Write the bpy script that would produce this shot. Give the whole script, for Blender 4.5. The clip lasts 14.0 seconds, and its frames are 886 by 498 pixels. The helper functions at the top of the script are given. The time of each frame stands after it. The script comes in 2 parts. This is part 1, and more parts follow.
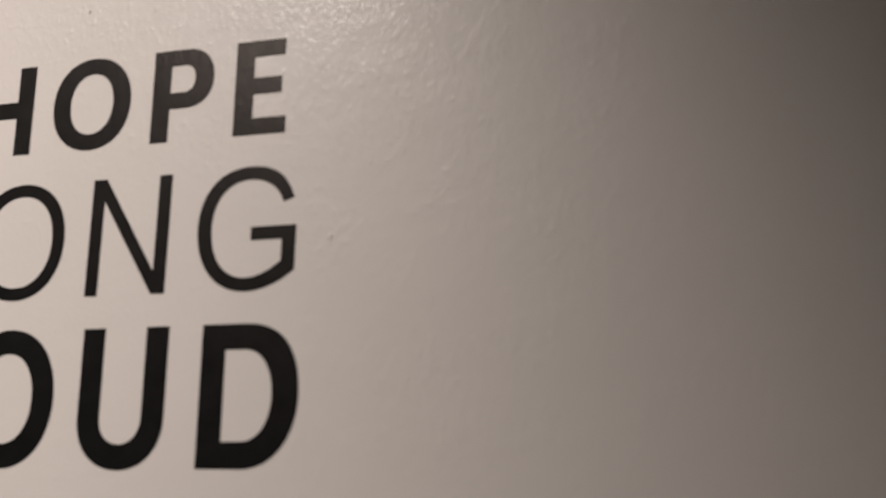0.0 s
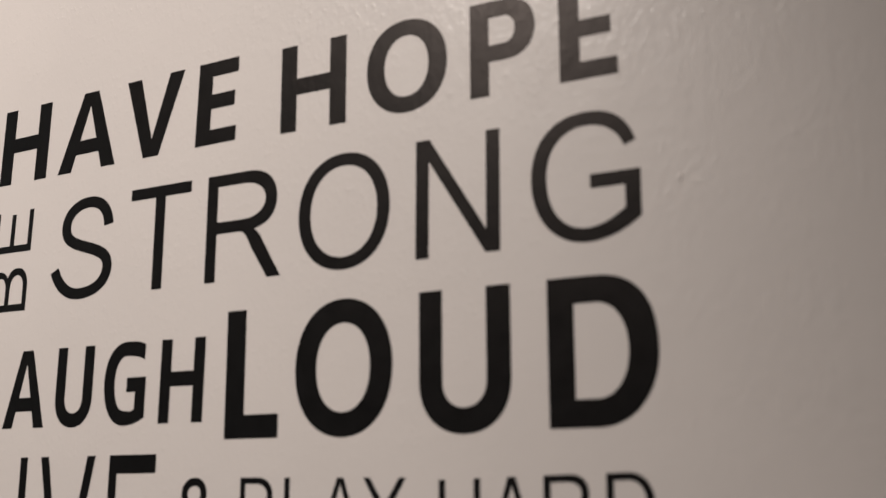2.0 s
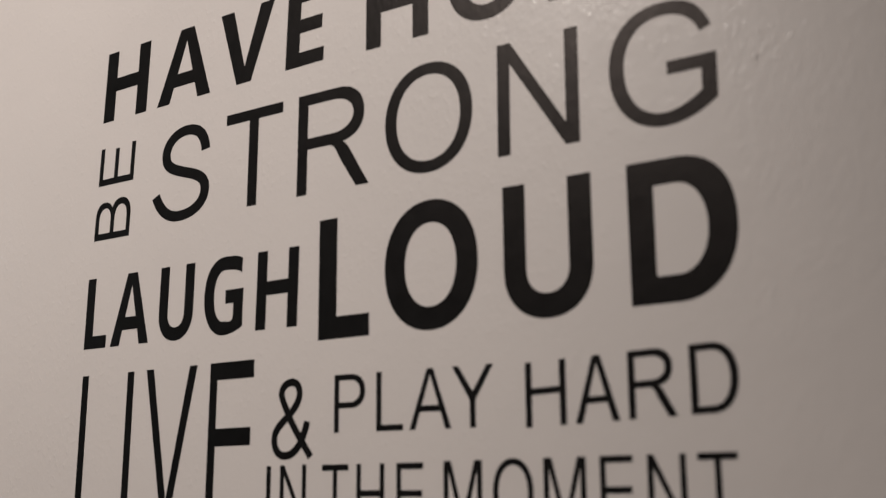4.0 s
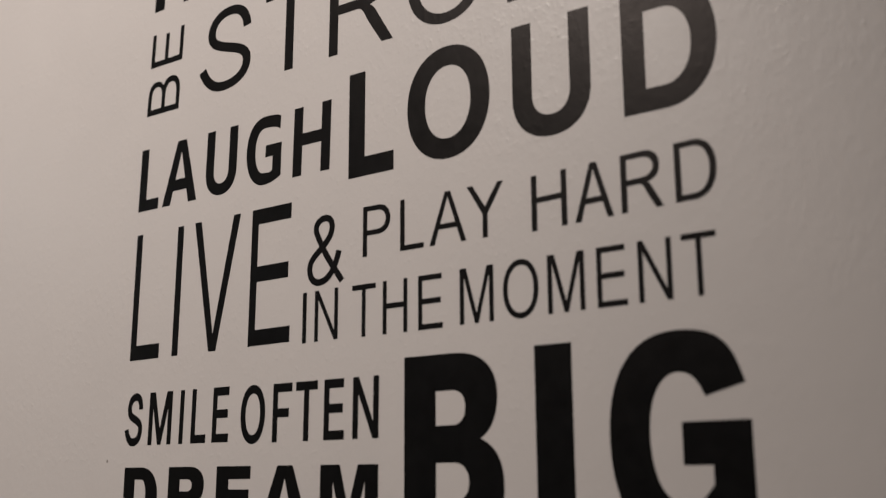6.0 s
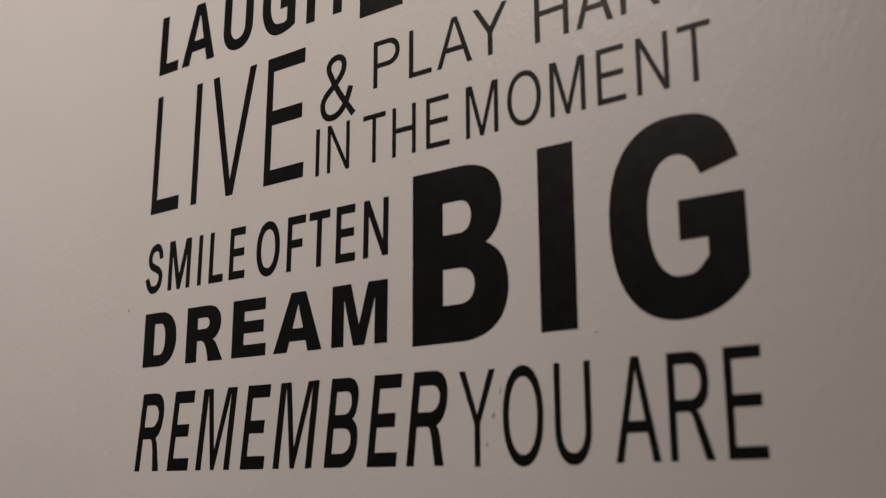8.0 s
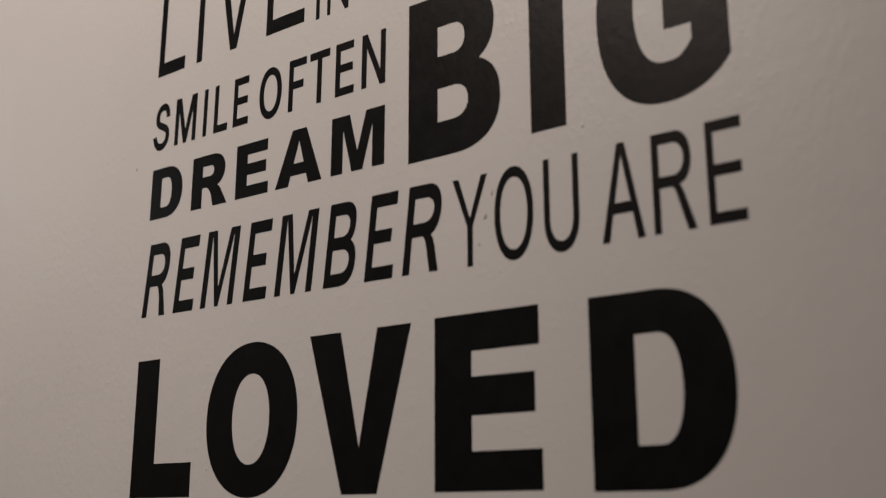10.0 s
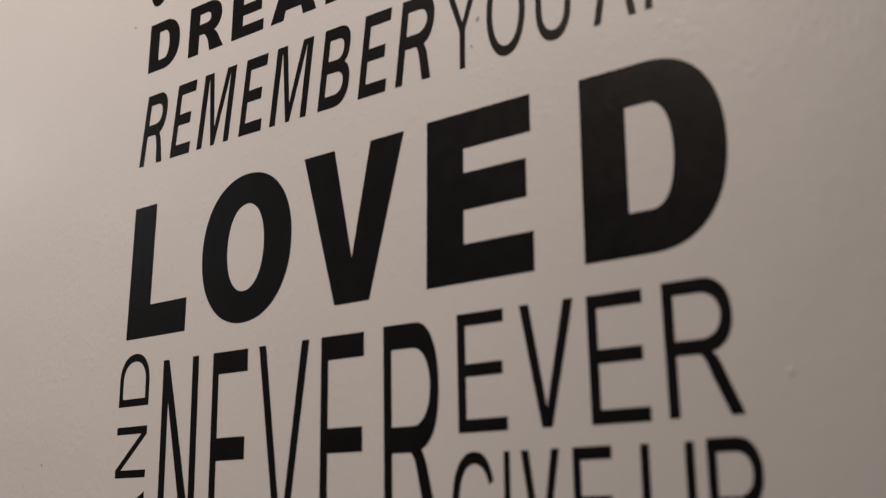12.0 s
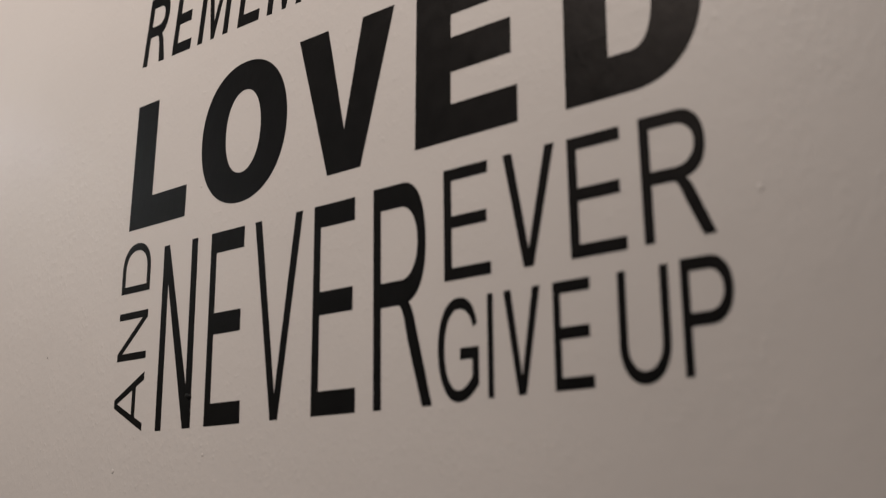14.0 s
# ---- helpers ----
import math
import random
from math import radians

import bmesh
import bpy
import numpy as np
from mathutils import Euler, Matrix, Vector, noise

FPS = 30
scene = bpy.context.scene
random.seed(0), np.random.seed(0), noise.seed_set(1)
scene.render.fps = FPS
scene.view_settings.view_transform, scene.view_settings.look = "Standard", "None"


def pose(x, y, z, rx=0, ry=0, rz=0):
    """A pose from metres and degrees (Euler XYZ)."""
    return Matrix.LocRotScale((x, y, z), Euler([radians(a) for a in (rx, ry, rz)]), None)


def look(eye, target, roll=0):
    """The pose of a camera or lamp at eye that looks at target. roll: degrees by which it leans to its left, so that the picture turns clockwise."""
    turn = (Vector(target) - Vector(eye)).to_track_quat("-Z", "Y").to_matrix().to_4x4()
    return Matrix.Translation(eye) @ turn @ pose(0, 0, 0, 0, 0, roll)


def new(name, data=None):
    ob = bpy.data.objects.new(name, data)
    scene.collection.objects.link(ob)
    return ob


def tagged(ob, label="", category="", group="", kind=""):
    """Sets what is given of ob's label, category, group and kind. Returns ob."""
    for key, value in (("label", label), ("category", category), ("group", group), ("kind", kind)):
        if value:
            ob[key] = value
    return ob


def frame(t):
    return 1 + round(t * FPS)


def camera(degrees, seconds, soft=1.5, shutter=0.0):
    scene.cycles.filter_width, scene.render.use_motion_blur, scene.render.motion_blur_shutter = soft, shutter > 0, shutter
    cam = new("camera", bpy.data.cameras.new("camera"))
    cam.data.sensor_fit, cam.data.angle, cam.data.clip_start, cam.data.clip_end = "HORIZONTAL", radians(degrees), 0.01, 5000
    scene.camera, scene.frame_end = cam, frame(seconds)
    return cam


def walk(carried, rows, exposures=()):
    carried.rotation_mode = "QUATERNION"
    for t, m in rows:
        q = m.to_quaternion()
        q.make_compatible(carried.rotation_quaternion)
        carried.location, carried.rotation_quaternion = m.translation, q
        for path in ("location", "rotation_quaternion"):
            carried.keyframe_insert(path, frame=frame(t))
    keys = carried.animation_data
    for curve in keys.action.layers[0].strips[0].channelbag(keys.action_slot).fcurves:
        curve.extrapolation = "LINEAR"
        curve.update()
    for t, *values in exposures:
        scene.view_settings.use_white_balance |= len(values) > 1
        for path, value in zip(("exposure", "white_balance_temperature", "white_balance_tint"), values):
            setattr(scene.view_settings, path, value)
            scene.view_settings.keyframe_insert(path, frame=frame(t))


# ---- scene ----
cam = camera(44.92, 14.0, soft=1.3, shutter=0.15)
cam.data.dof.use_dof, cam.data.dof.focus_distance, cam.data.dof.aperture_fstop = True, 0.90, 4.4   # sharp on the far end of the lettering
PATH = [
    (0, (0.8300, -0.5769, 1.5942), (0.5238, 0.3533, 1.7969), 1.08),
    (0.5, (0.7901, -0.5863, 1.5917), (0.4448, 0.3323, 1.7837), 0.62),
    (1, (0.7539, -0.5862, 1.5857), (0.3677, 0.3154, 1.7803), 0.18),
    (1.5, (0.7376, -0.5819, 1.5826), (0.3073, 0.2991, 1.7791), -0.10),
    (2, (0.7248, -0.5781, 1.5710), (0.2643, 0.2867, 1.7711), -0.29),
    (2.5, (0.7215, -0.5709, 1.5525), (0.2360, 0.2791, 1.7572), -0.32),
    (3, (0.7195, -0.5720, 1.5378), (0.2177, 0.2677, 1.7451), -0.41),
    (5.5, (0.7603, -0.6194, 1.3886), (0.2121, 0.1878, 1.6073), -0.39),
    (6, (0.7692, -0.6258, 1.3502), (0.2164, 0.1777, 1.5712), -0.37),
    (6.5, (0.7700, -0.6270, 1.3174), (0.2128, 0.1729, 1.5402), -0.34),
    (7, (0.7673, -0.6188, 1.2812), (0.2051, 0.1765, 1.5080), -0.28),
    (7.5, (0.7729, -0.6181, 1.2401), (0.2071, 0.1739, 1.4692), -0.30),
    (8, (0.7757, -0.6133, 1.2049), (0.2052, 0.1745, 1.4372), -0.23),
    (10.5, (0.7818, -0.5894, 1.0235), (0.1989, 0.1841, 1.2727), -0.12),
    (11, (0.7802, -0.5837, 0.9896), (0.1963, 0.1879, 1.2421), -0.09),
    (11.5, (0.7739, -0.5706, 0.9506), (0.1880, 0.1985, 1.2064), -0.06),
    (12, (0.7699, -0.5533, 0.9167), (0.1793, 0.2115, 1.1740), -0.06),
    (12.5, (0.7694, -0.5427, 0.8821), (0.1747, 0.2179, 1.1424), 0.03),
    (13, (0.7737, -0.5387, 0.8463), (0.1753, 0.2184, 1.1083), 0.11),
    (13.5, (0.7799, -0.5369, 0.8178), (0.1785, 0.2172, 1.0817), 0.18),
    (14, (0.7824, -0.5323, 0.8135), (0.1778, 0.2187, 1.0790), 0.21),
]
# The camera opens up as it reaches darker stretches of the wall, and its white balance drifts a little.
EXPOSURES = [(0, 0.33, 6500, 10), (0.5, 0.26, 6460, 10), (1, 0.22, 6450, 10), (1.5, 0.08, 6440, 10), (2, 0.08, 6430, 10), (2.5, -0.02, 6410, 10), (3, -0.15, 6400, 10), (5.5, -0.12, 6390, 10), (6, -0.15, 6390, 10), (6.5, -0.16, 6400, 10), (7, -0.19, 6430, 10), (7.5, -0.18, 6450, 10), (8, -0.18, 6460, 10), (10.5, 0.01, 6500, 10), (11, 0.08, 6500, 10), (11.5, 0.26, 6500, 10), (12, 0.4, 6500, 10), (12.5, 0.48, 6500, 10), (13, 0.47, 6500, 10), (13.5, 0.49, 6500, 10), (14, 0.49, 6500, 10)]
walk(cam, [(t, look(eye, target, roll)) for t, eye, target, roll in PATH], exposures=EXPOSURES)

# ---- world and lamps ----
world = bpy.data.worlds.new("world")
scene.world = world
world.use_nodes = True
world.node_tree.nodes["Background"].inputs["Color"].default_value = (0.9, 0.85, 0.8, 1)
world.node_tree.nodes["Background"].inputs["Strength"].default_value = 0.02

CEILING = 2.87
SPOT_AT, SPOT_AIM = (-0.20, -1.52, 2.78), (-0.125, 0.0, 1.504)   # the head of the track light and where it points


def spot_lamp(name, place, aim, cone, power, radius, color):
    data = bpy.data.lights.new(name, "SPOT")
    data.spot_size, data.spot_blend, data.energy, data.shadow_soft_size, data.color = radians(cone), 1.0, power, radius, color
    ob = new(name, data)
    ob.matrix_world = look(place, aim)
    return ob


def area_lamp(name, place, size, power, color):
    data = bpy.data.lights.new(name, "AREA")
    data.shape, data.size, data.energy, data.color = "DISK", size, power, color
    ob = new(name, data)
    ob.matrix_world = pose(*place)
    return ob


spot_lamp("spot_lamp", SPOT_AT, SPOT_AIM, 67.5, 157, 0.045, (1.0, 0.891, 0.807))
area_lamp("hall_lamp", (-4.42, -1.9, CEILING - 0.062), 0.16, 20.0, (0.84, 0.95, 1.01))


# ---- materials ----
def material(name):
    mat = bpy.data.materials.new(name)
    mat.use_nodes = True
    nodes, links = mat.node_tree.nodes, mat.node_tree.links
    return mat, nodes, links, nodes["Principled BSDF"]


def noise_node(nodes, links, where, scale, detail=2.0, rough=0.5):
    node = nodes.new("ShaderNodeTexNoise")
    node.inputs["Scale"].default_value = scale
    node.inputs["Detail"].default_value = detail
    node.inputs["Roughness"].default_value = rough
    links.new(where, node.inputs["Vector"])
    return node


def tint(nodes, links, factor, low, high, lo=0.3, hi=0.7):
    ramp = nodes.new("ShaderNodeValToRGB")
    ramp.color_ramp.elements[0].position, ramp.color_ramp.elements[1].position = lo, hi
    ramp.color_ramp.elements[0].color, ramp.color_ramp.elements[1].color = (*low, 1), (*high, 1)
    links.new(factor, ramp.inputs["Fac"])
    return ramp.outputs["Color"]


def span(nodes, links, factor, low, high, lo=0.3, hi=0.7):
    node = nodes.new("ShaderNodeMapRange")
    for key, value in (("From Min", lo), ("From Max", hi), ("To Min", low), ("To Max", high)):
        node.inputs[key].default_value = value
    links.new(factor, node.inputs["Value"])
    return node.outputs["Result"]


def math_node(nodes, links, operation, a, b, c=None):
    """One step of arithmetic; each of a, b and c is a number or a socket."""
    node = nodes.new("ShaderNodeMath")
    node.operation = operation
    for slot, value in zip(node.inputs, (a, b, c)):
        if value is None:
            continue
        if isinstance(value, (int, float)):
            slot.default_value = value
        else:
            links.new(value, slot)
    return node.outputs[0]


def orange_peel(nodes, links, shader, strength, depth, stipple=1.0):
    """The rolled paint's relief: stipple that the roller left some millimetres apart, crowded in some places and nearly smooth in others,
    a finer grain, faint upright laps of the roller, and slow waves in the plaster."""
    where = nodes.new("ShaderNodeNewGeometry").outputs["Position"]
    tall = nodes.new("ShaderNodeMapping")
    tall.inputs["Scale"].default_value = (1.0, 1.0, 0.62)
    links.new(where, tall.inputs["Vector"])
    tall = tall.outputs["Vector"]
    coarse = noise_node(nodes, links, tall, 165, 2.0, 0.5).outputs["Fac"]
    fine = noise_node(nodes, links, where, 520, 2.0, 0.5).outputs["Fac"]
    slow = noise_node(nodes, links, where, 14, 2.0, 0.5).outputs["Fac"]
    pimple = span(nodes, links, noise_node(nodes, links, tall, 330, 1.0, 0.4).outputs["Fac"], 0.0, 0.45, 0.60, 0.86)
    crowd = span(nodes, links, noise_node(nodes, links, where, 24, 2.0, 0.5).outputs["Fac"], 0.5, 1.3, 0.35, 0.68)
    lap = nodes.new("ShaderNodeMapping")
    lap.inputs["Scale"].default_value = (70.0, 1.0, 3.0)
    links.new(where, lap.inputs["Vector"])
    lap = noise_node(nodes, links, lap.outputs["Vector"], 1.0, 2.0, 0.5).outputs["Fac"]
    height = math_node(nodes, links, "ADD", math_node(nodes, links, "MULTIPLY", pimple, stipple), coarse)
    height = math_node(nodes, links, "MULTIPLY", height, crowd)
    height = math_node(nodes, links, "MULTIPLY_ADD", fine, 0.2, height)
    height = math_node(nodes, links, "MULTIPLY_ADD", lap, 0.35, height)
    height = math_node(nodes, links, "MULTIPLY_ADD", slow, 0.5, height)
    bump = nodes.new("ShaderNodeBump")
    bump.inputs["Strength"].default_value = strength
    bump.inputs["Distance"].default_value = depth
    links.new(height, bump.inputs["Height"])
    links.new(bump.outputs["Normal"], shader.inputs["Normal"])
    skin = nodes.new("ShaderNodeBump")   # the gloss shows a crisper relief than the body of the paint
    skin.inputs["Strength"].default_value = min(1.0, 1.2 * strength)
    skin.inputs["Distance"].default_value = depth
    speck = noise_node(nodes, links, tall, 400, 1.0, 0.5).outputs["Fac"]
    links.new(math_node(nodes, links, "MULTIPLY_ADD", speck, 0.8, height), skin.inputs["Height"])
    links.new(skin.outputs["Normal"], shader.inputs["Coat Normal"])
    return where


def painted_wall(name, low, high, rough, strength, depth):
    mat, nodes, links, shader = material(name)
    shader.inputs["Specular IOR Level"].default_value = 0.30
    where = orange_peel(nodes, links, shader, strength, depth)
    cloud = noise_node(nodes, links, where, 3.5, 4.0, 0.6)
    links.new(tint(nodes, links, cloud.outputs["Fac"], low, high), shader.inputs["Base Color"])
    patch = noise_node(nodes, links, where, 30, 3.0, 0.6)
    links.new(span(nodes, links, patch.outputs["Fac"], rough - 0.03, rough + 0.03), shader.inputs["Roughness"])
    return mat


WALL = painted_wall("greige_wall_paint", (0.583, 0.551, 0.535), (0.618, 0.584, 0.566), 0.46, 0.30, 0.0009)
for key, value in (("Coat Weight", 0.05), ("Coat Roughness", 0.155)):   # a thin satin skin over the wall paint
    WALL.node_tree.nodes["Principled BSDF"].inputs[key].default_value = value
# Assumed dark ochre for walls out of view, picked to warm the bounced fill.
BOUNCE_WALL = painted_wall("unseen_wall_bounce_paint", (0.25, 0.165, 0.085), (0.30, 0.20, 0.105), 0.5, 0.4, 0.0008)
WHITE = painted_wall("ceiling_paint", (0.74, 0.72, 0.69), (0.79, 0.77, 0.74), 0.7, 0.4, 0.001)


def vinyl_material():
    mat, nodes, links, shader = material("black_vinyl")
    shader.inputs["Specular IOR Level"].default_value = 0.113
    shader.inputs["Specular Tint"].default_value = (1.0, 0.87, 0.82, 1)
    where = orange_peel(nodes, links, shader, 0.17, 0.0008, 0.6)
    dust = noise_node(nodes, links, where, 60, 4.0, 0.7)
    links.new(tint(nodes, links, dust.outputs["Fac"], (0.0044, 0.0047, 0.0051), (0.0067, 0.0071, 0.0076)), shader.inputs["Base Color"])
    links.new(span(nodes, links, dust.outputs["Fac"], 0.34, 0.41), shader.inputs["Roughness"])
    return mat


VINYL = vinyl_material()


def floor_material():
    mat, nodes, links, shader = material("oak_floor")
    where = nodes.new("ShaderNodeNewGeometry").outputs["Position"]
    stretch = nodes.new("ShaderNodeMapping")
    stretch.inputs["Scale"].default_value = (1.2, 14, 1)
    links.new(where, stretch.inputs["Vector"])
    grain = noise_node(nodes, links, stretch.outputs["Vector"], 6, 6.0, 0.65)
    links.new(tint(nodes, links, grain.outputs["Fac"], (0.08, 0.055, 0.035), (0.15, 0.10, 0.065)), shader.inputs["Base Color"])
    shader.inputs["Roughness"].default_value = 0.45
    return mat


def glow_material():
    mat, nodes, links, shader = material("lamp_diffuser")
    shader.inputs["Base Color"].default_value = (0.8, 0.78, 0.74, 1)
    shader.inputs["Emission Color"].default_value = (1.0, 0.88, 0.76, 1)
    shader.inputs["Emission Strength"].default_value = 2.0
    return mat


FLOOR, GLOW = floor_material(), glow_material()


# ---- structure ----
def box(bm, x0, y0, z0, x1, y1, z1):
    m = Matrix.LocRotScale(((x0 + x1) / 2, (y0 + y1) / 2, (z0 + z1) / 2), None, (x1 - x0, y1 - y0, z1 - z0))
    bmesh.ops.create_cube(bm, size=1.0, matrix=m)


def linked(name, bm, mat, parent=None, label=""):
    mesh = bpy.data.meshes.new(name)
    bm.to_mesh(mesh)
    bm.free()
    mesh.materials.append(mat)
    ob = new(name, mesh)
    ob.parent = parent
    if label:
        ob["label"] = label
    return ob


def slab(name, mat, label, category, *corners):
    bm = bmesh.new()
    box(bm, *corners)
    return tagged(linked(name, bm, mat), label, category, kind="structure")


LEFT, RIGHT, BACK = -5.4, 2.4, -3.6
wall_north = slab("wall_north", WALL, "greige wall in satin paint with orange-peel texture", "wall", LEFT, 0.0, 0.0, RIGHT, 0.12, CEILING)
# Three unseen walls added to close the room; their colour tints the fill.
slab("wall_south", BOUNCE_WALL, "unseen closing wall, ochre brown to warm the bounced light", "wall", LEFT, BACK - 0.12, 0.0, RIGHT, BACK, CEILING)
slab("wall_west", BOUNCE_WALL, "unseen closing end wall, ochre brown to warm the bounced light", "wall", LEFT - 0.12, BACK - 0.12, 0.0, LEFT, 0.12, CEILING)
slab("wall_east", BOUNCE_WALL, "unseen closing end wall, ochre brown to warm the bounced light", "wall", RIGHT, BACK - 0.12, 0.0, RIGHT + 0.12, 0.12, CEILING)
slab("floor", FLOOR, "brown wooden floor of the passage", "floor", LEFT - 0.12, BACK - 0.12, -0.1, RIGHT + 0.12, 0.12, 0.0)
slab("ceiling", WHITE, "plain white painted ceiling", "ceiling", LEFT - 0.12, BACK - 0.12, CEILING, RIGHT + 0.12, 0.12, CEILING + 0.1)


def ceiling_light(x, y, radius):
    base = tagged(new("ceiling_light"), "round flush ceiling light with a lit diffuser", "ceiling light")
    base.matrix_world = pose(x, y, CEILING)
    bm = bmesh.new()
    bmesh.ops.create_cone(bm, cap_ends=True, segments=48, radius1=radius * 1.06, radius2=radius * 1.12, depth=0.03, matrix=pose(0, 0, -0.015))
    linked("housing", bm, WHITE, base)
    bm = bmesh.new()
    bmesh.ops.create_cone(bm, cap_ends=True, segments=48, radius1=radius * 0.94, radius2=radius, depth=0.026, matrix=pose(0, 0, -0.043))
    linked("diffuser", bm, GLOW, base, "warm white lit diffuser")


ceiling_light(-4.42, -1.9, 0.09)


def track_light():
    """A short ceiling track with one head that washes the lettering."""
    base = tagged(new("track_light"), "white ceiling track light aimed at the wall text", "spotlight")
    base.matrix_world = pose(SPOT_AT[0], SPOT_AT[1], CEILING)
    bm = bmesh.new()
    box(bm, -0.35, -0.077, -0.02, 0.35, -0.043, 0.0)
    linked("rail", bm, WHITE, base)
    bm = bmesh.new()
    bmesh.ops.create_cone(bm, cap_ends=True, segments=24, radius1=0.008, radius2=0.008, depth=0.03, matrix=pose(0, -0.06, -0.033))
    linked("stem", bm, WHITE, base)
    turn = look(SPOT_AT, SPOT_AIM)
    turn = Matrix.Translation((0, 0, SPOT_AT[2] - CEILING)) @ turn.to_quaternion().to_matrix().to_4x4()
    bm = bmesh.new()
    bmesh.ops.create_cone(bm, cap_ends=False, segments=40, radius1=0.05, radius2=0.042, depth=0.11, matrix=turn @ pose(0, 0, 0.06))
    bmesh.ops.create_circle(bm, cap_ends=True, segments=40, radius=0.042, matrix=turn @ pose(0, 0, 0.115))
    linked("lamp_head", bm, WHITE, base)


track_light()

# ---- letters: outlines in millimetres ----
# Each shape takes width w, height h, stem thickness s and bar thickness b, and gives loops: the outline, then its counters.


def bezier(p, q, r, t, n=14):
    """Points after p on the cubic from p to t."""
    out = []
    for i in range(1, n + 1):
        a = i / n
        c = 1 - a
        out.append(tuple(c**3 * p[k] + 3 * c * c * a * q[k] + 3 * c * a * a * r[k] + a**3 * t[k] for k in (0, 1)))
    return out


def quarter(p, t, corner, k=0.58, n=14):
    """A rounded quarter turn from p to t that bulges towards corner."""
    q = tuple(p[i] + k * (corner[i] - p[i]) for i in (0, 1))
    r = tuple(t[i] + k * (corner[i] - t[i]) for i in (0, 1))
    return bezier(p, q, r, t, n)


def ring(x0, z0, x1, z1, k=0.58):
    """A closed oval."""
    cx, cz = (x0 + x1) / 2, (z0 + z1) / 2
    return (quarter((x1, cz), (cx, z1), (x1, z1), k) + quarter((cx, z1), (x0, cz), (x0, z1), k)
            + quarter((x0, cz), (cx, z0), (x0, z0), k) + quarter((cx, z0), (x1, cz), (x1, z0), k))


def bowl(x0, z0, x1, z1, flat, k=0.58, k_top=None):
    """A bowl that closes to the right: straight at the left, flat to the given x, then round (k_top: how full above)."""
    cz = (z0 + z1) / 2
    return ([(x0, z0), (flat, z0)] + quarter((flat, z0), (x1, cz), (x1, z0), k) + quarter((x1, cz), (flat, z1), (x1, z1), k_top or k) + [(x0, z1)])


def glyph_a(w, h, s, b, o):
    d = 1.08 * s
    a = d * 1.06
    c, top = w / 2, 0.39 * h
    run = (c - a / 2) / h             # outer edge: x = run * z
    inner = lambda z: d + (c - d) * z / peak
    peak = h * (1 - 0.34 * a / c)
    low = max(top - b, 0.12 * h)
    outer = [(0, 0), (d, 0), (inner(low), low), (w - inner(low), low), (w - d, 0), (w, 0), (c + a / 2, h), (c - a / 2, h)]
    return [outer, [(inner(top), top), (c, peak), (w - inner(top), top)]]


def glyph_v(w, h, s, b, o):
    d = 1.07 * s
    a = d * 1.06
    c = w / 2
    notch = h * 0.41 * a / c
    return [[(0, h), (c - a / 2, 0), (c + a / 2, 0), (w, h), (w - d, h), (c, notch), (d, h)]]


def glyph_e(w, h, s, b, o):
    t, m = o.get("arms", (0.96, 0.925))
    mid = o.get("mid", 0.515) * h
    return [[(0, 0), (w, 0), (w, b), (s, b), (s, mid - b / 2), (m * w, mid - b / 2), (m * w, mid + b / 2), (s, mid + b / 2),
             (s, h - b), (t * w, h - b), (t * w, h), (0, h)]]


def glyph_f(w, h, s, b, o):
    mid = 0.495 * h
    return [[(0, 0), (s, 0), (s, mid - b / 2), (0.85 * w, mid - b / 2), (0.85 * w, mid + b / 2), (s, mid + b / 2), (s, h - b), (w, h - b), (w, h), (0, h)]]


def glyph_h(w, h, s, b, o):
    mid = o.get("cross", 0.52) * h
    return [[(0, 0), (s, 0), (s, mid - b / 2), (w - s, mid - b / 2), (w - s, 0), (w, 0), (w, h), (w - s, h), (w - s, mid + b / 2), (s, mid + b / 2), (s, h), (0, h)]]


def glyph_i(w, h, s, b, o):
    return [[(0, 0), (w, 0), (w, h), (0, h)]]


def glyph_l(w, h, s, b, o):
    return [[(0, 0), (w, 0), (w, b), (s, b), (s, h), (0, h)]]


def glyph_t(w, h, s, b, o):
    c = w * o.get("stem", 0.5)
    return [[(c - s / 2, 0), (c + s / 2, 0), (c + s / 2, h - b), (w, h - b), (w, h), (0, h), (0, h - b), (c - s / 2, h - b)]]


def glyph_n(w, h, s, b, o):
    e, f = s * o.get("corner", 1.05), s * o.get("top", 1.05)
    z = h * s / (w - e)
    return [[(0, 0), (s, 0), (s, h - z), (w - e, 0), (w, 0), (w, h), (w - s, h), (w - s, z), (f, h), (0, h)]]


def glyph_m(w, h, s, b, o):
    c, e, g, t = w / 2, o.get("shoulder", 1.5) * s, o.get("point", 0.85) * s, o.get("leg", 0.95) * s
    m = (c - g / 2 + t - e) / h
    notch, start = (t - g / 2) / m, min((c - g / 2 - s) / m, h * 0.94)
    return [[(0, 0), (s, 0), (s, start), (c - g / 2, 0), (c + g / 2, 0), (w - s, start), (w - s, 0), (w, 0), (w, h), (w - e, h), (c, notch), (e, h), (0, h)]]


def glyph_y(w, h, s, b, o):
    d, c = 1.14 * s, w / 2
    low, fork = 0.44 * h, 0.44 * h + 1.1 * s + 0.02 * h
    return [[(c - s / 2, 0), (c + s / 2, 0), (c + s / 2, low), (w, h), (w - d, h), (c, fork), (d, h), (0, h), (c - s / 2, low)]]


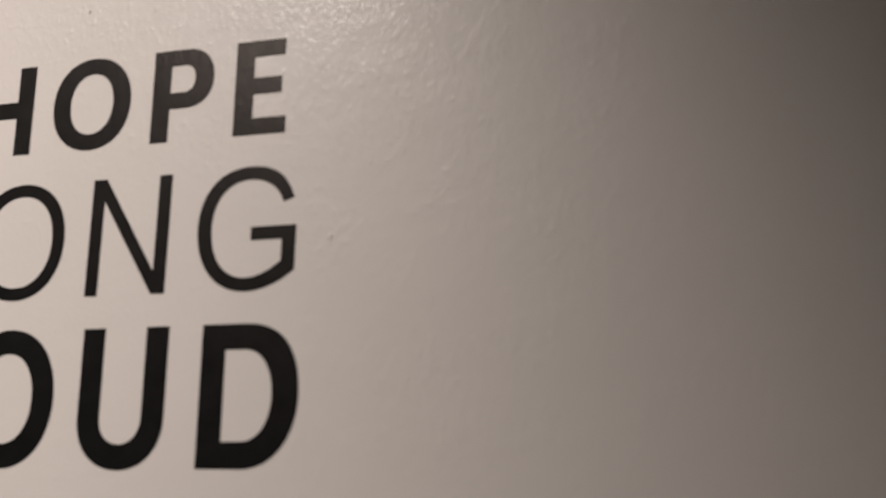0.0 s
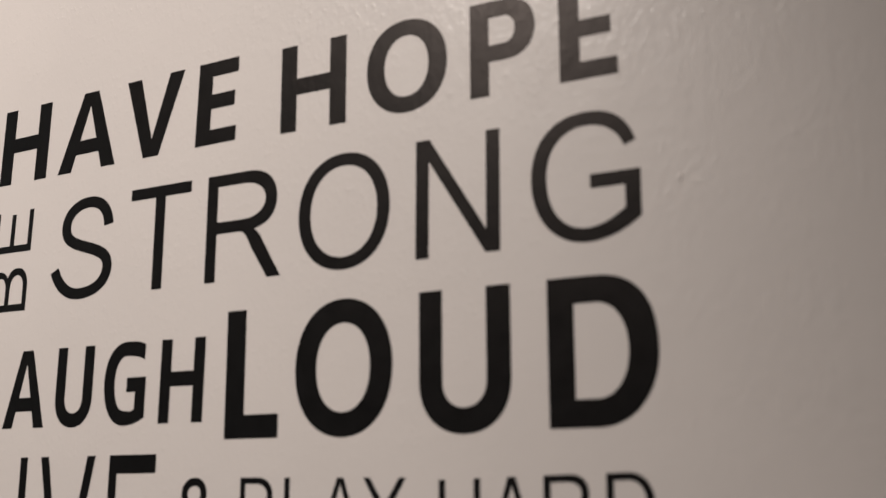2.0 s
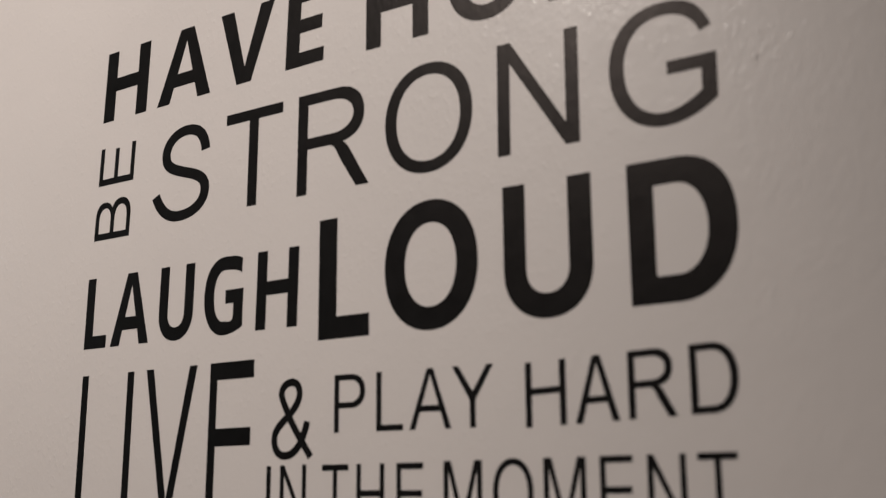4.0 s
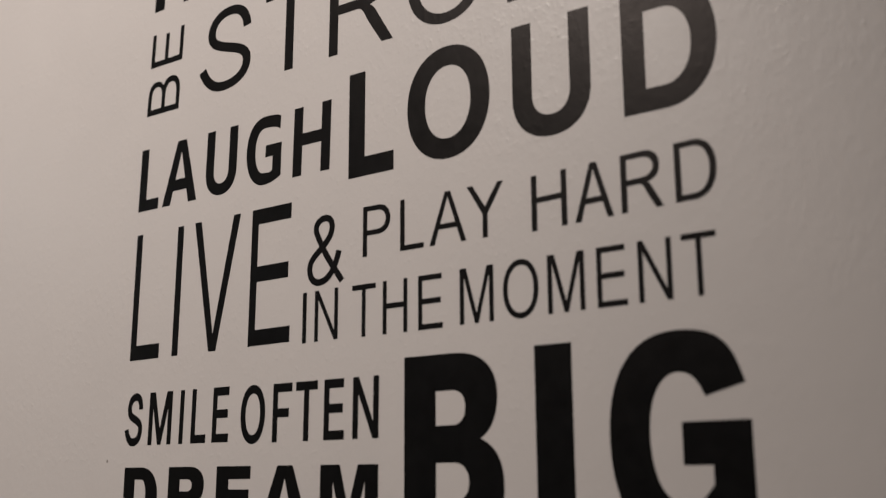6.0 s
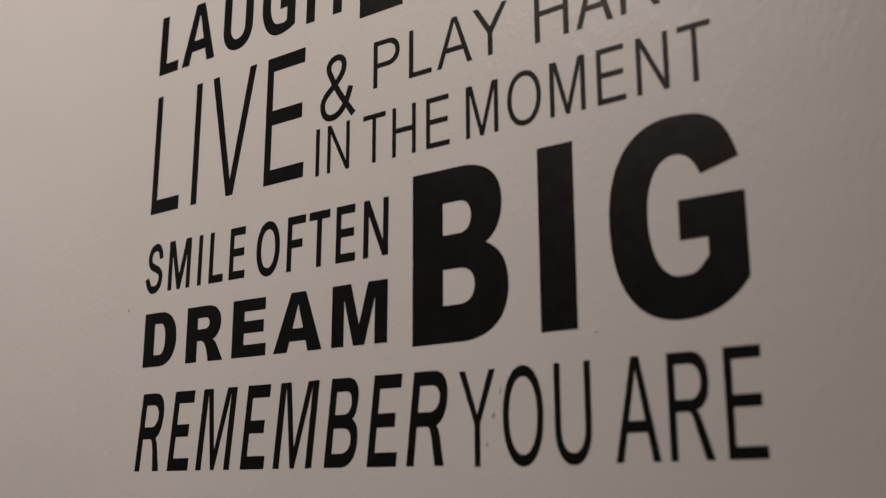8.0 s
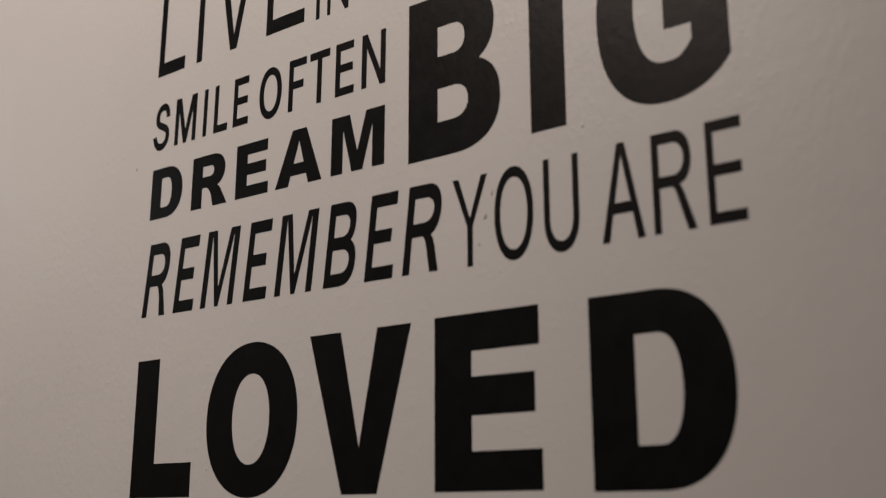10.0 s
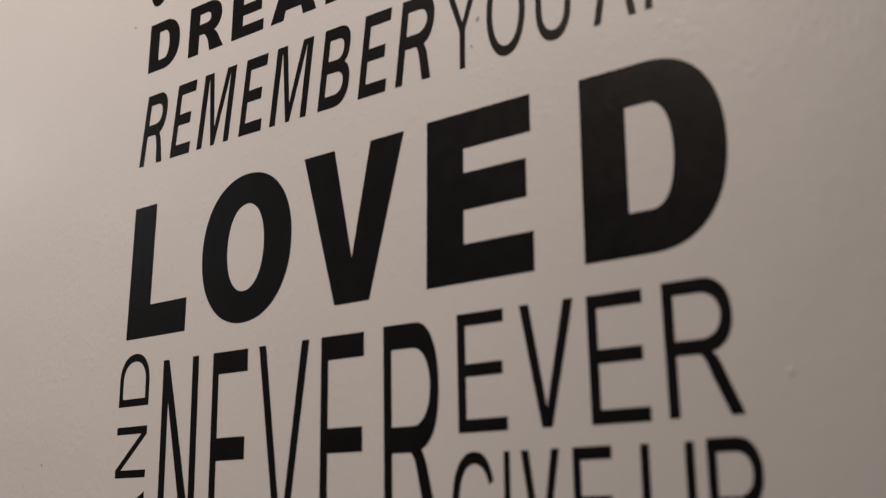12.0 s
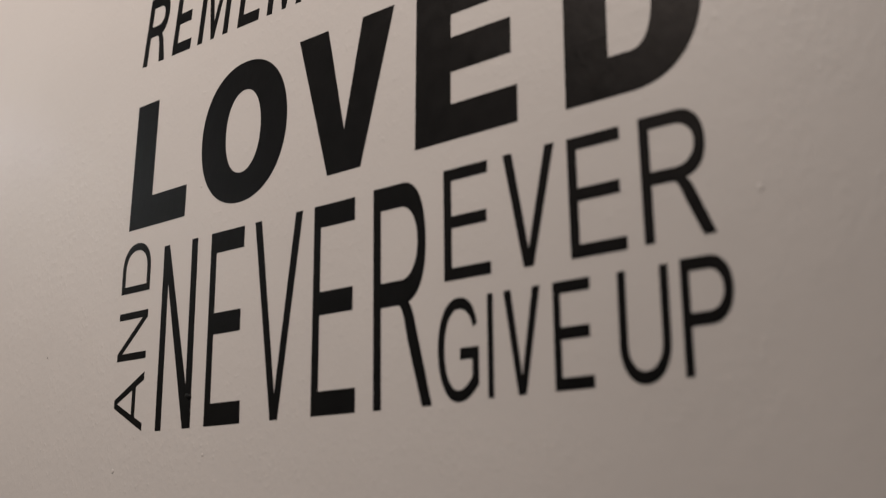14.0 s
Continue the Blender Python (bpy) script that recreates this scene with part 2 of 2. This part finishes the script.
def glyph_o(w, h, s, b, o):
    k = o.get("round", 0.595)
    return [ring(0, -0.012 * h, w, 1.012 * h, k), ring(s * 1.03, b - 0.012 * h, w - s * 1.03, 1.012 * h - b, k)]


def glyph_d(w, h, s, b, o):
    f, k = o.get("flat", 0.46), o.get("fill", 0.61)
    return [bowl(0, 0, w, h, f * w, k, o.get("brow")), bowl(s, b + o.get("sill", 0.0), w - s * 1.06, h - b - o.get("lid", 0.0), max(f * w, s * 1.05), k)]


def glyph_p(w, h, s, b, o):
    z = o.get("bowl", 0.415) * h
    outer = [(0, 0), (s, 0), (s, z)] + bowl(s, z, w, h, 0.55 * w, 0.61)[1:-1] + [(0, h)]
    return [outer, bowl(s, z + b, w - s * 1.04, h - b, max(0.53 * w, s * 1.05))]


def glyph_r(w, h, s, b, o):
    z, f = o.get("bowl", 0.445) * h, o.get("foot", 1.2) * s
    r = o.get("bulge", 0.93) * w       # the bowl's right side
    cz = (z + h) / 2
    jx, jz = o.get("join", 0.64) * w, z + 0.01 * h
    bend = o.get("bend", 0.5) * w
    outer = [(0, 0), (s, 0), (s, z), (bend - 0.06 * w, z)]
    outer += bezier(outer[-1], (bend + 0.02 * w, z), (bend + 0.05 * w, z - 0.06 * h), (bend + 0.11 * w, z - 0.16 * h), 8)
    outer += [(w - f, 0), (w, 0), (jx + 0.115 * w, z - 0.10 * h)]
    outer += bezier(outer[-1], (jx + 0.085 * w, z - 0.05 * h), (jx + 0.05 * w, z - 0.015 * h), (jx, jz), 8)
    outer += bezier((jx, jz), (r - 0.1 * w, z + 0.04 * h), (r, cz - 0.15 * h), (r, cz), 12)
    outer += quarter((r, cz), (0.55 * w, h), (r, h), 0.62) + [(0, h)]
    return [outer, bowl(s, z + b, r - s * 1.03, h - b, max(0.5 * w, s * 1.05))]


def glyph_b(w, h, s, b, o):
    u, waist = o.get("upper", 0.945) * w, 0.535 * h
    xn, flat = o.get("waist", 0.78) * w, 0.52 * w
    cu, cl = 0.765 * h, 0.285 * h
    outer = [(0, 0), (flat, 0)] + quarter((flat, 0), (w, cl), (w, 0), 0.63)
    outer += bezier((w, cl), (w, cl + 0.13 * h), (0.93 * w, waist - 0.045 * h), (xn, waist), 10)
    outer += bezier((xn, waist), (0.88 * w, waist + 0.04 * h), (u, cu - 0.12 * h), (u, cu), 10)
    outer += quarter((u, cu), (flat, h), (u, h), 0.63) + [(0, h)]
    mid = 0.51 * h
    inner = max(0.5 * w, s * 1.1)
    sill = o.get("sill", 0.0)
    return [outer, bowl(s, b + sill, w - s * 1.02, mid - b / 2 + sill / 2, inner, 0.62), bowl(s, mid + b / 2, u - s * 0.95, h - b, inner, 0.62)]


def glyph_u(w, h, s, b, o):
    low = -0.012 * h
    z = o.get("turn", 0.36) * h
    c = w / 2
    outer = quarter((0, z), (c, low), (0, low), 0.6) + quarter((c, low), (w, z), (w, low), 0.6)
    inner = quarter((w - s, z), (c, low + b), (w - s, low + b), 0.6) + quarter((c, low + b), (s, z), (s, low + b), 0.6)
    return [[(0, h), (0, z)] + outer + [(w, h), (w - s, h), (w - s, z)] + inner + [(s, h)]]


def glyph_g(w, h, s, b, o):
    lo, hi, c = -0.012 * h, 1.012 * h, 0.515 * w
    tip, tip_in = o.get("tip", ((0.967, 0.735), (0.86, 0.70)))
    tip, tip_in = (tip[0] * w, tip[1] * h), (tip_in[0] * w, tip_in[1] * h)
    bar, left, low, low_in = o.get("bar", 0.51) * h, o.get("hook", 0.55) * w, o.get("chin", 0.15) * h, o.get("chin_in", 0.225) * h
    k, sill = 0.6, b + o.get("sill", 0.0)
    out = [tip] + bezier(tip, (tip[0] - 0.07 * w, tip[1] + (hi - tip[1]) * 0.62), (c + o.get("brow", 0.27) * w, hi), (c, hi))
    m, e, p = 0.52 * h, s * o.get("side", 1.05), w - s * o.get("post", 1.0)
    out += quarter((c, hi), (0, m), (0, hi), k + 0.01 + o.get("crown", 0.0)) + quarter((0, m), (c, lo), (0, lo), k - 0.015 + o.get("sag", 0.0))
    out += bezier((c, lo), (c + 0.2 * w, lo), (c + 0.36 * w, low * o.get("jaw", 0.42)), (w, low))
    out += [(w, bar), (left, bar), (left, bar - b), (p, bar - b), (p, low_in)]
    out += bezier((p, low_in), (p - 0.09 * w, low_in * 0.72), (c + 0.12 * w, lo + sill), (c, lo + sill))
    out += quarter((c, lo + sill), (e, m), (e, lo + sill), k) + quarter((e, m), (c, hi - b), (e, hi - b), k)
    out += bezier((c, hi - b), (c + (tip_in[0] - c) * 0.55, hi - b), (tip_in[0] - 0.04 * w, tip_in[1] + (hi - b - tip_in[1]) * 0.55), tip_in)
    return [out]


def stroke(spine, s, b):
    """The outline of a pen, s wide across upright strokes and b across level ones, along a spine."""
    left, right = [], []
    for i, p in enumerate(spine):
        q, r = spine[max(i - 1, 0)], spine[min(i + 1, len(spine) - 1)]
        tx, tz = r[0] - q[0], r[1] - q[1]
        size = math.hypot(tx, tz) or 1.0
        nx, nz = -tz / size, tx / size
        reach = math.hypot(s / 2 * nx, b / 2 * nz)
        dx, dz = (s / 2) ** 2 * nx / reach, (b / 2) ** 2 * nz / reach
        along = dx * tx / size + dz * tz / size
        dx, dz = dx - along * tx / size, dz - along * tz / size
        left.append((p[0] + dx, p[1] + dz))
        right.append((p[0] - dx, p[1] - dz))
    return left, right


def glyph_s(w, h, s, b, o):
    lo, hi = -0.012 * h + b / 2, 1.012 * h - b / 2
    x0, x1 = s / 2, w - s / 2
    d = o.get("indent", 0.185)
    at = lambda x, z: (x0 + x * (x1 - x0), lo + z * (hi - lo))
    spine = [at(0.985, 0.72)]
    spine += bezier(spine[-1], at(0.96, 0.90), at(0.82, 1.0), at(0.60, 1.0))
    spine += bezier(spine[-1], at(0.18 + 0.9 * d, 1.0), at(d, 0.88), at(d, 0.745))
    spine += bezier(spine[-1], at(d, 0.59), at(0.18 + d, 0.56), at(0.57, 0.505))
    spine += bezier(spine[-1], at(0.83, 0.45), at(1.0, 0.40), at(1.0, 0.265))
    spine += bezier(spine[-1], at(1.0, 0.10), at(0.78, 0.0), at(0.50, 0.0))
    spine += bezier(spine[-1], at(0.25, 0.0), at(0.10, 0.12), at(0.01, 0.28))
    left, right = stroke(spine, s, b)
    return [left + right[::-1]]


def ampersand_spine(w, h, s, b):
    at = lambda x, z: (x * w, z * h)
    spine = [at(0.965, 0.03)]
    spine += bezier(spine[-1], at(0.75, 0.22), at(0.53, 0.385), at(0.34, 0.63))
    spine += bezier(spine[-1], at(0.27, 0.72), at(0.23, 0.76), at(0.23, 0.81))
    spine += bezier(spine[-1], at(0.23, 0.89), at(0.34, 0.95), at(0.47, 0.95))
    spine += bezier(spine[-1], at(0.60, 0.95), at(0.675, 0.89), at(0.675, 0.81))
    spine += bezier(spine[-1], at(0.675, 0.70), at(0.54, 0.61), at(0.38, 0.52))
    spine += bezier(spine[-1], at(0.18, 0.42), at(0.07, 0.36), at(0.07, 0.255))
    spine += bezier(spine[-1], at(0.07, 0.12), at(0.19, 0.05), at(0.34, 0.05))
    spine += bezier(spine[-1], at(0.60, 0.05), at(0.78, 0.22), at(0.87, 0.46))
    return stroke(spine, s, b)


SHAPES = {"A": glyph_a, "B": glyph_b, "D": glyph_d, "E": glyph_e, "F": glyph_f, "G": glyph_g, "H": glyph_h, "I": glyph_i, "L": glyph_l, "M": glyph_m,
          "N": glyph_n, "O": glyph_o, "P": glyph_p, "R": glyph_r, "S": glyph_s, "T": glyph_t, "U": glyph_u, "V": glyph_v, "Y": glyph_y}

FILM = 0.00018   # thickness of the vinyl


def cut_out(loops, place):
    """A sheet of vinyl cut along loops, standing proud of the wall by its thickness."""
    from mathutils.geometry import tessellate_polygon
    bm = bmesh.new()
    flat = [p for loop in loops for p in loop]
    front = [bm.verts.new((*place(*p)[:1], -FILM, place(*p)[1])) for p in flat]
    back = [bm.verts.new((*place(*p)[:1], 0.0, place(*p)[1])) for p in flat]
    for tri in tessellate_polygon([[Vector((x, z, 0)) for x, z in loop] for loop in loops]):
        if len(set(tri)) == 3:
            bm.faces.new([front[i] for i in tri])
    first = 0
    for loop in loops:
        n = len(loop)
        for i in range(n):
            j = (i + 1) % n
            bm.faces.new((front[first + i], front[first + j], back[first + j], back[first + i]))
        first += n
    bm.normal_update()
    for face in bm.faces:
        if abs(face.normal.y) > 0.5 and face.normal.y > 0:
            face.normal_flip()
    return bm


def strip(left, right, place):
    """A self-crossing stroke of vinyl; later stretches lie a hair above earlier ones."""
    bm = bmesh.new()
    n = len(left)
    rows = []
    for i in range(n):
        y = -FILM * (1 + 0.8 * i / n)
        (ax, az), (bx, bz) = place(*left[i]), place(*right[i])
        rows.append([bm.verts.new(v) for v in ((ax, 0, az), (ax, y, az), (bx, y, bz), (bx, 0, bz))])
    for a, c in zip(rows, rows[1:]):
        for k in range(3):
            bm.faces.new((a[k], c[k], c[k + 1], a[k + 1]))
    for end in (rows[0], rows[-1]):
        bm.faces.new(end)
    bm.normal_update()
    for face in bm.faces:
        if abs(face.normal.y) > 0.5 and face.normal.y > 0:
            face.normal_flip()
    return bm


def word(letters, z0, h, s, b, label, slant=0.0, tilt=0.0, upright=True, **more):
    """One word of the wall text. letters: (character, left, right) in millimetres along the wall, at the foot of the letters; z0: their
    foot; h: their height. A word that is not upright runs up the wall: then left and right are heights, and z0 is where its feet stand."""
    text = "".join(c for c, *_ in letters)
    x_first = letters[0][1]
    base = tagged(new("vinyl_word"), label, "wall lettering", group="words of the wall text")
    ox, oz = (x_first, z0) if upright else (z0, x_first)
    base.matrix_world = pose(ox / 1000, 0, oz / 1000)
    for c, x0, x1, *own in letters:
        options = dict(more, **(own[0] if own else {}))
        ls, lb, lh = options.get("s", s), options.get("b", b), options.get("h", h)
        up = options.get("up", 0.0)

        def place(u, v, x0=x0, up=up, lean=options.get("lean", 0.0)):
            v = v + up
            if upright:
                x = x0 - x_first + u
                return (x + (slant + lean) * v) / 1000, (v + tilt * x) / 1000
            along = x0 - x_first + u
            return (-v + tilt * along) / 1000, (along + slant * v) / 1000

        if c == "&":
            bm = strip(*ampersand_spine(x1 - x0, lh, ls, lb), place)
        else:
            bm = cut_out(SHAPES[c](x1 - x0, lh, ls, lb, options), place)
        letter = linked("letter", bm, VINYL, base)
        if options.get("bubble"):
            bx, bz, br = options["bubble"]
            bm = bmesh.new()
            bmesh.ops.create_uvsphere(bm, u_segments=24, v_segments=12, radius=1.0, matrix=Matrix.Translation((bx / 1000, 0, bz / 1000)) @ pose(0, 0, 0, 0, 20, 0) @ Matrix.Diagonal((br / 1000, 0.0011, br * 0.55 / 1000, 1)))
            for face in bm.faces:
                face.smooth = True
            linked("bubble", bm, VINYL, letter, "puckered bubble in the black vinyl")
    return base


# ---- the words, from the top line down ----
word([("H", 6.8, 59.6, {"b": 11.9, "cross": 0.513}), ("A", 72.8, 133.3), ("V", 140.8, 197.9), ("E", 212.2, 249.3)], 1797.6, 63, 13.2, 11.2,
     "bold black vinyl capitals reading HAVE on the wall", slant=0.033, tilt=0.015, arms=(0.985, 0.93))
word([("H", 289.0, 343.2, {"b": 11.9, "cross": 0.513}), ("O", 359.8, 420.6), ("P", 437.2, 482.3, {"bowl": 0.355}), ("E", 498.0, 534.8)], 1799.2, 63, 13.3, 11.1,
     "bold black vinyl capitals reading HOPE on the wall", arms=(0.945, 0.90))
word([("B", 1693.2, 1727.6), ("E", 1740.8, 1774.6)], 46.6, 42.6, 5.6, 4.6,
     "thin black vinyl letters reading BE up the wall", tilt=0.035, upright=False, arms=(0.98, 0.92))
word([("S", 71.4, 136.2), ("T", 152.5, 210.5), ("R", 226.0, 292.0), ("O", 306.1, 377.9), ("N", 397.2, 456.3), ("G", 477.2, 545.5)], 1698.2, 77.4, 9.4, 8.5,
     "light black vinyl capitals reading STRONG on the wall", slant=0.008, tilt=0.0045)
word([("L", -0.5, 25.8), ("A", 31.3, 75.6), ("U", 86.3, 123.8), ("G", 135.4, 175.6), ("H", 189.0, 228.9)], 1601.9, 58.9, 9.7, 10.4,
     "bold narrow black vinyl capitals reading LAUGH", slant=0.018, tilt=0.003, tip=((0.955, 0.965), (0.945, 0.77)), bar=0.57, chin=0.08, chin_in=0.19)
word([("L", 248.7, 293.2), ("O", 306.4, 380.7), ("U", 399.9, 462.2, {"up": -0.3, "h": 87.1}), ("D", 485.9, 552.2, {"s": 16.4, "flat": 0.45, "fill": 0.585, "brow": 0.66, "sill": 0.4})], 1590.6, 86.8, 16.1, 15.7,
     "heavy black vinyl capitals reading LOUD on the wall", tilt=0.008)
word([("L", -0.3, 37.1), ("I", 53.8, 61.2), ("V", 75.3, 130.8), ("E", 144.6, 190.2)], 1465.2, 114.5, 7.5, 13.0,
     "tall narrow black vinyl capitals reading LIVE", slant=0.008, tilt=0.009, mid=0.517)
word([("&", 207.8, 245.0)], 1508.4, 57.0, 5.2, 5.4, "small black vinyl ampersand beside the tall word LIVE")
word([("P", 264.0, 290.4), ("L", 299.8, 321.5), ("A", 326.7, 359.1), ("Y", 359.9, 390.5)], 1525.9, 39.4, 4.15, 4.0,
     "thin black vinyl capitals reading PLAY on the wall")
word([("H", 413.3, 440.9), ("A", 446.8, 475.4), ("R", 481.1, 510.5), ("D", 518.7, 546.5, {"h": 39.4})], 1524.4, 39.6, 4.3, 4.1,
     "thin black vinyl capitals reading HARD on the wall", tilt=0.036, cross=0.545)
word([("I", 203.9, 207.9), ("N", 216.5, 240.1)], 1464.2, 40.2, 3.6, 4.0, "thin black vinyl capitals reading IN on the wall", tilt=0.02)
word([("T", 254.1, 276.8), ("H", 283.7, 306.5), ("E", 316.4, 338.1)], 1464.4, 40.2, 3.6, 4.1,
     "thin black vinyl capitals reading THE on the wall", tilt=0.004)
word([("M", 352.9, 381.2), ("O", 389.0, 417.1), ("M", 424.2, 452.1), ("E", 461.1, 482.5), ("N", 490.5, 513.5), ("T", 520.3, 543.0)], 1465.2, 40.3, 3.6, 4.0,
     "thin black vinyl capitals reading MOMENT on the wall", tilt=0.010)
word([("S", -2.2, 20.8, {"indent": 0.16}), ("M", 28.9, 57.8, {"leg": 1.05, "shoulder": 1.4}), ("I", 67.6, 72.4), ("L", 81.9, 99.7), ("E", 107.0, 126.0)], 1391.0, 44.8, 5.0, 6.9,
     "narrow black vinyl capitals reading SMILE on the wall", slant=0.014, tilt=-0.003)
word([("O", 139.4, 166.2), ("F", 174.5, 194.5), ("T", 198.5, 220.8), ("E", 227.5, 247.6), ("N", 255.7, 280.3)], 1388.8, 45.7, 5.2, 6.9,
     "narrow black vinyl capitals reading OFTEN on the wall", slant=0.010)
word([("D", 1.2, 44.2, {"flat": 0.5}), ("R", 57.5, 103.7, {"bulge": 0.925, "join": 0.72, "bend": 0.45, "foot": 1.28, "bowl": 0.375}), ("E", 114.4, 153.9), ("A", 162.8, 215.1), ("M", 225.0, 280.2, {"s": 12.3, "shoulder": 1.54, "point": 0.9, "leg": 0.80})],
     1324.4, 48.0, 13.8, 10.1, "heavy black vinyl capitals reading DREAM on the wall", slant=0.006, tilt=-0.008, shoulder=1.42, point=0.8, leg=0.77, bowl=0.41)
word([("R", -1.3, 30.0), ("E", 41.2, 67.0), ("M", 76.9, 117.0), ("E", 129.6, 156.1), ("M", 166.2, 207.1), ("B", 219.8, 250.6), ("E", 261.8, 289.0), ("R", 298.6, 331.4, {"bend": 0.53})],
     1234.3, 66.4, 6.5, 10.2, "narrow slanted black vinyl capitals reading REMEMBER", slant=0.104, tilt=-0.009, mid=0.50, arms=(0.96, 0.85), upper=0.915, shoulder=1.75, point=0.68, leg=0.76, bulge=0.96, bowl=0.41, join=0.72, bend=0.56)
word([("Y", 344.9, 375.0), ("O", 380.9, 412.5), ("U", 421.0, 448.0)], 1230.0, 65.4, 4.6, 7.6, "thin tall black vinyl capitals reading YOU")
word([("A", 464.3, 494.7), ("R", 500.9, 529.3), ("E", 537.3, 561.1, {"h": 66.0})], 1229.8, 65.4, 4.8, 7.4, "thin tall black vinyl capitals reading ARE")
word([("B", 303.9, 387.3, {"sill": 0.9}), ("I", 412.5, 440.4), ("G", 466.0, 557.8, {"sill": 1.4, "crown": 0.02, "jaw": 0.26, "tip": ((0.975, 0.745), (0.70, 0.69)), "bar": 0.575, "chin": 0.16, "chin_in": 0.285, "hook": 0.527, "sag": 0.06, "brow": 0.335, "side": 0.985, "post": 0.90})], 1316.6, 129.2, 27.6, 26.0,
     "very heavy black vinyl capitals reading BIG on the wall")
word([("L", -0.9, 76.1, {"b": 28.0, "h": 117.5}), ("O", 93.1, 196.5), ("V", 210.2, 309.7, {"lean": -0.020, "up": -0.4}), ("E", 328.6, 415.4, {"s": 31.5, "b": 26.2, "mid": 0.526, "h": 120.0}), ("D", 451.9, 547.2, {"s": 31.2, "flat": 0.49, "fill": 0.625, "h": 120.9, "up": -1.5, "lid": 1.4, "sill": 1.2})], 1077.6, 119.5, 29.6, 25.3,
     "very heavy black vinyl capitals reading LOVED", tilt=-0.002, arms=(0.99, 0.945), mid=0.525)
word([("A", 901.3, 950.4), ("N", 961.8, 1003.4), ("D", 1020.4, 1064.5)], 39.0, 39.5, 6.1, 4.8,
     "thin black vinyl letters reading AND up the wall", tilt=-0.03, upright=False)
word([("N", 57.0, 101.2, {"bubble": (40.0, 24.5, 4.4), "lean": -0.006, "s": 7.5, "corner": 1.3, "top": 0.95}), ("E", 117.6, 159.2), ("V", 169.9, 223.0), ("E", 234.6, 277.5, {"lean": 0.004, "mid": 0.52}), ("R", 294.3, 345.3, {"h": 156.3, "join": 0.63, "bend": 0.495})], 900.2, 155.0, 7.0, 17.2,
     "tall narrow black vinyl capitals reading NEVER", slant=-0.025, tilt=-0.004, mid=0.515, foot=1.2)
word([("E", 355.2, 393.3), ("V", 402.35, 441.65, {"lean": 0.025}), ("E", 452.8, 491.2, {"up": -0.5}), ("R", 502.4, 546.7, {"h": 77.5})], 979.0, 77.0, 6.5, 8.3,
     "light black vinyl capitals reading EVER on the wall", slant=-0.017, tilt=-0.002)
word([("G", 350.4, 383.4), ("I", 390.4, 394.8), ("V", 402.35, 429.55, {"lean": 0.0105}), ("E", 439.5, 466.4)], 900.2, 65.9, 5.1, 7.5,
     "thin black vinyl capitals reading GIVE on the wall", slant=-0.011)
word([("U", 483.5, 515.9, {"up": -0.9, "h": 66.0}), ("P", 523.3, 554.0, {"h": 66.2})], 900.7, 65.4, 5.3, 7.6, "thin black vinyl capitals reading UP on the wall", slant=-0.006)


# ---- small flaws: nibs in the paint, scuffs, a bubble in the vinyl ----
def lump(bm, x, z, rx, rz, depth, turn=0.0):
    """A low rounded lump that stands out of the wall."""
    m = Matrix.Translation((x, 0, z)) @ pose(0, 0, 0, 0, turn, 0) @ Matrix.Diagonal((rx, depth, rz, 1))
    bmesh.ops.create_uvsphere(bm, u_segments=20, v_segments=12, radius=1.0, matrix=m)
    for face in bm.faces:
        face.smooth = True


for x, z, rx, rz, depth in ((0.5683, 1.7310, 0.0017, 0.0027, 0.00040), (0.5723, 0.9992, 0.0024, 0.0026, 0.00025), (0.0955, 1.0993, 0.0012, 0.0014, 0.0003),
                            (0.4523, 1.3137, 0.0013, 0.0017, 0.0003), (0.0041, 0.8703, 0.0016, 0.0020, 0.0004),
                            (0.6346, 0.9934, 0.0016, 0.0018, 0.00016), (0.1187, 0.8783, 0.0010, 0.0012, 0.0003)):
    bm = bmesh.new()
    lump(bm, x, z, rx, rz, depth)
    linked("paint_nib", bm, WALL, wall_north)


def scuff_material():
    mat, nodes, links, shader = material("grey_scuff")
    where = nodes.new("ShaderNodeNewGeometry").outputs["Position"]
    grime = noise_node(nodes, links, where, 900, 3.0, 0.6)
    links.new(tint(nodes, links, grime.outputs["Fac"], (0.17, 0.15, 0.14), (0.36, 0.33, 0.31)), shader.inputs["Base Color"])
    shader.inputs["Roughness"].default_value = 0.6
    return mat


SCUFF = scuff_material()
for x, z, rx, rz, turn in ((0.3732, 1.2636, 0.0013, 0.0022, 25), (0.3678, 1.2446, 0.0008, 0.0011, 0), (-0.0230, 1.3784, 0.0011, 0.0014, 0),
                           (0.3822, 1.8978, 0.0010, 0.0015, -10), (-0.1118, 0.9769, 0.0009, 0.0012, 0), (0.3790, 1.2800, 0.0006, 0.0024, 10)):
    bm = bmesh.new()
    lump(bm, x, z, rx, rz, 0.00012, turn)
    linked("scuff_mark", bm, SCUFF, wall_north)
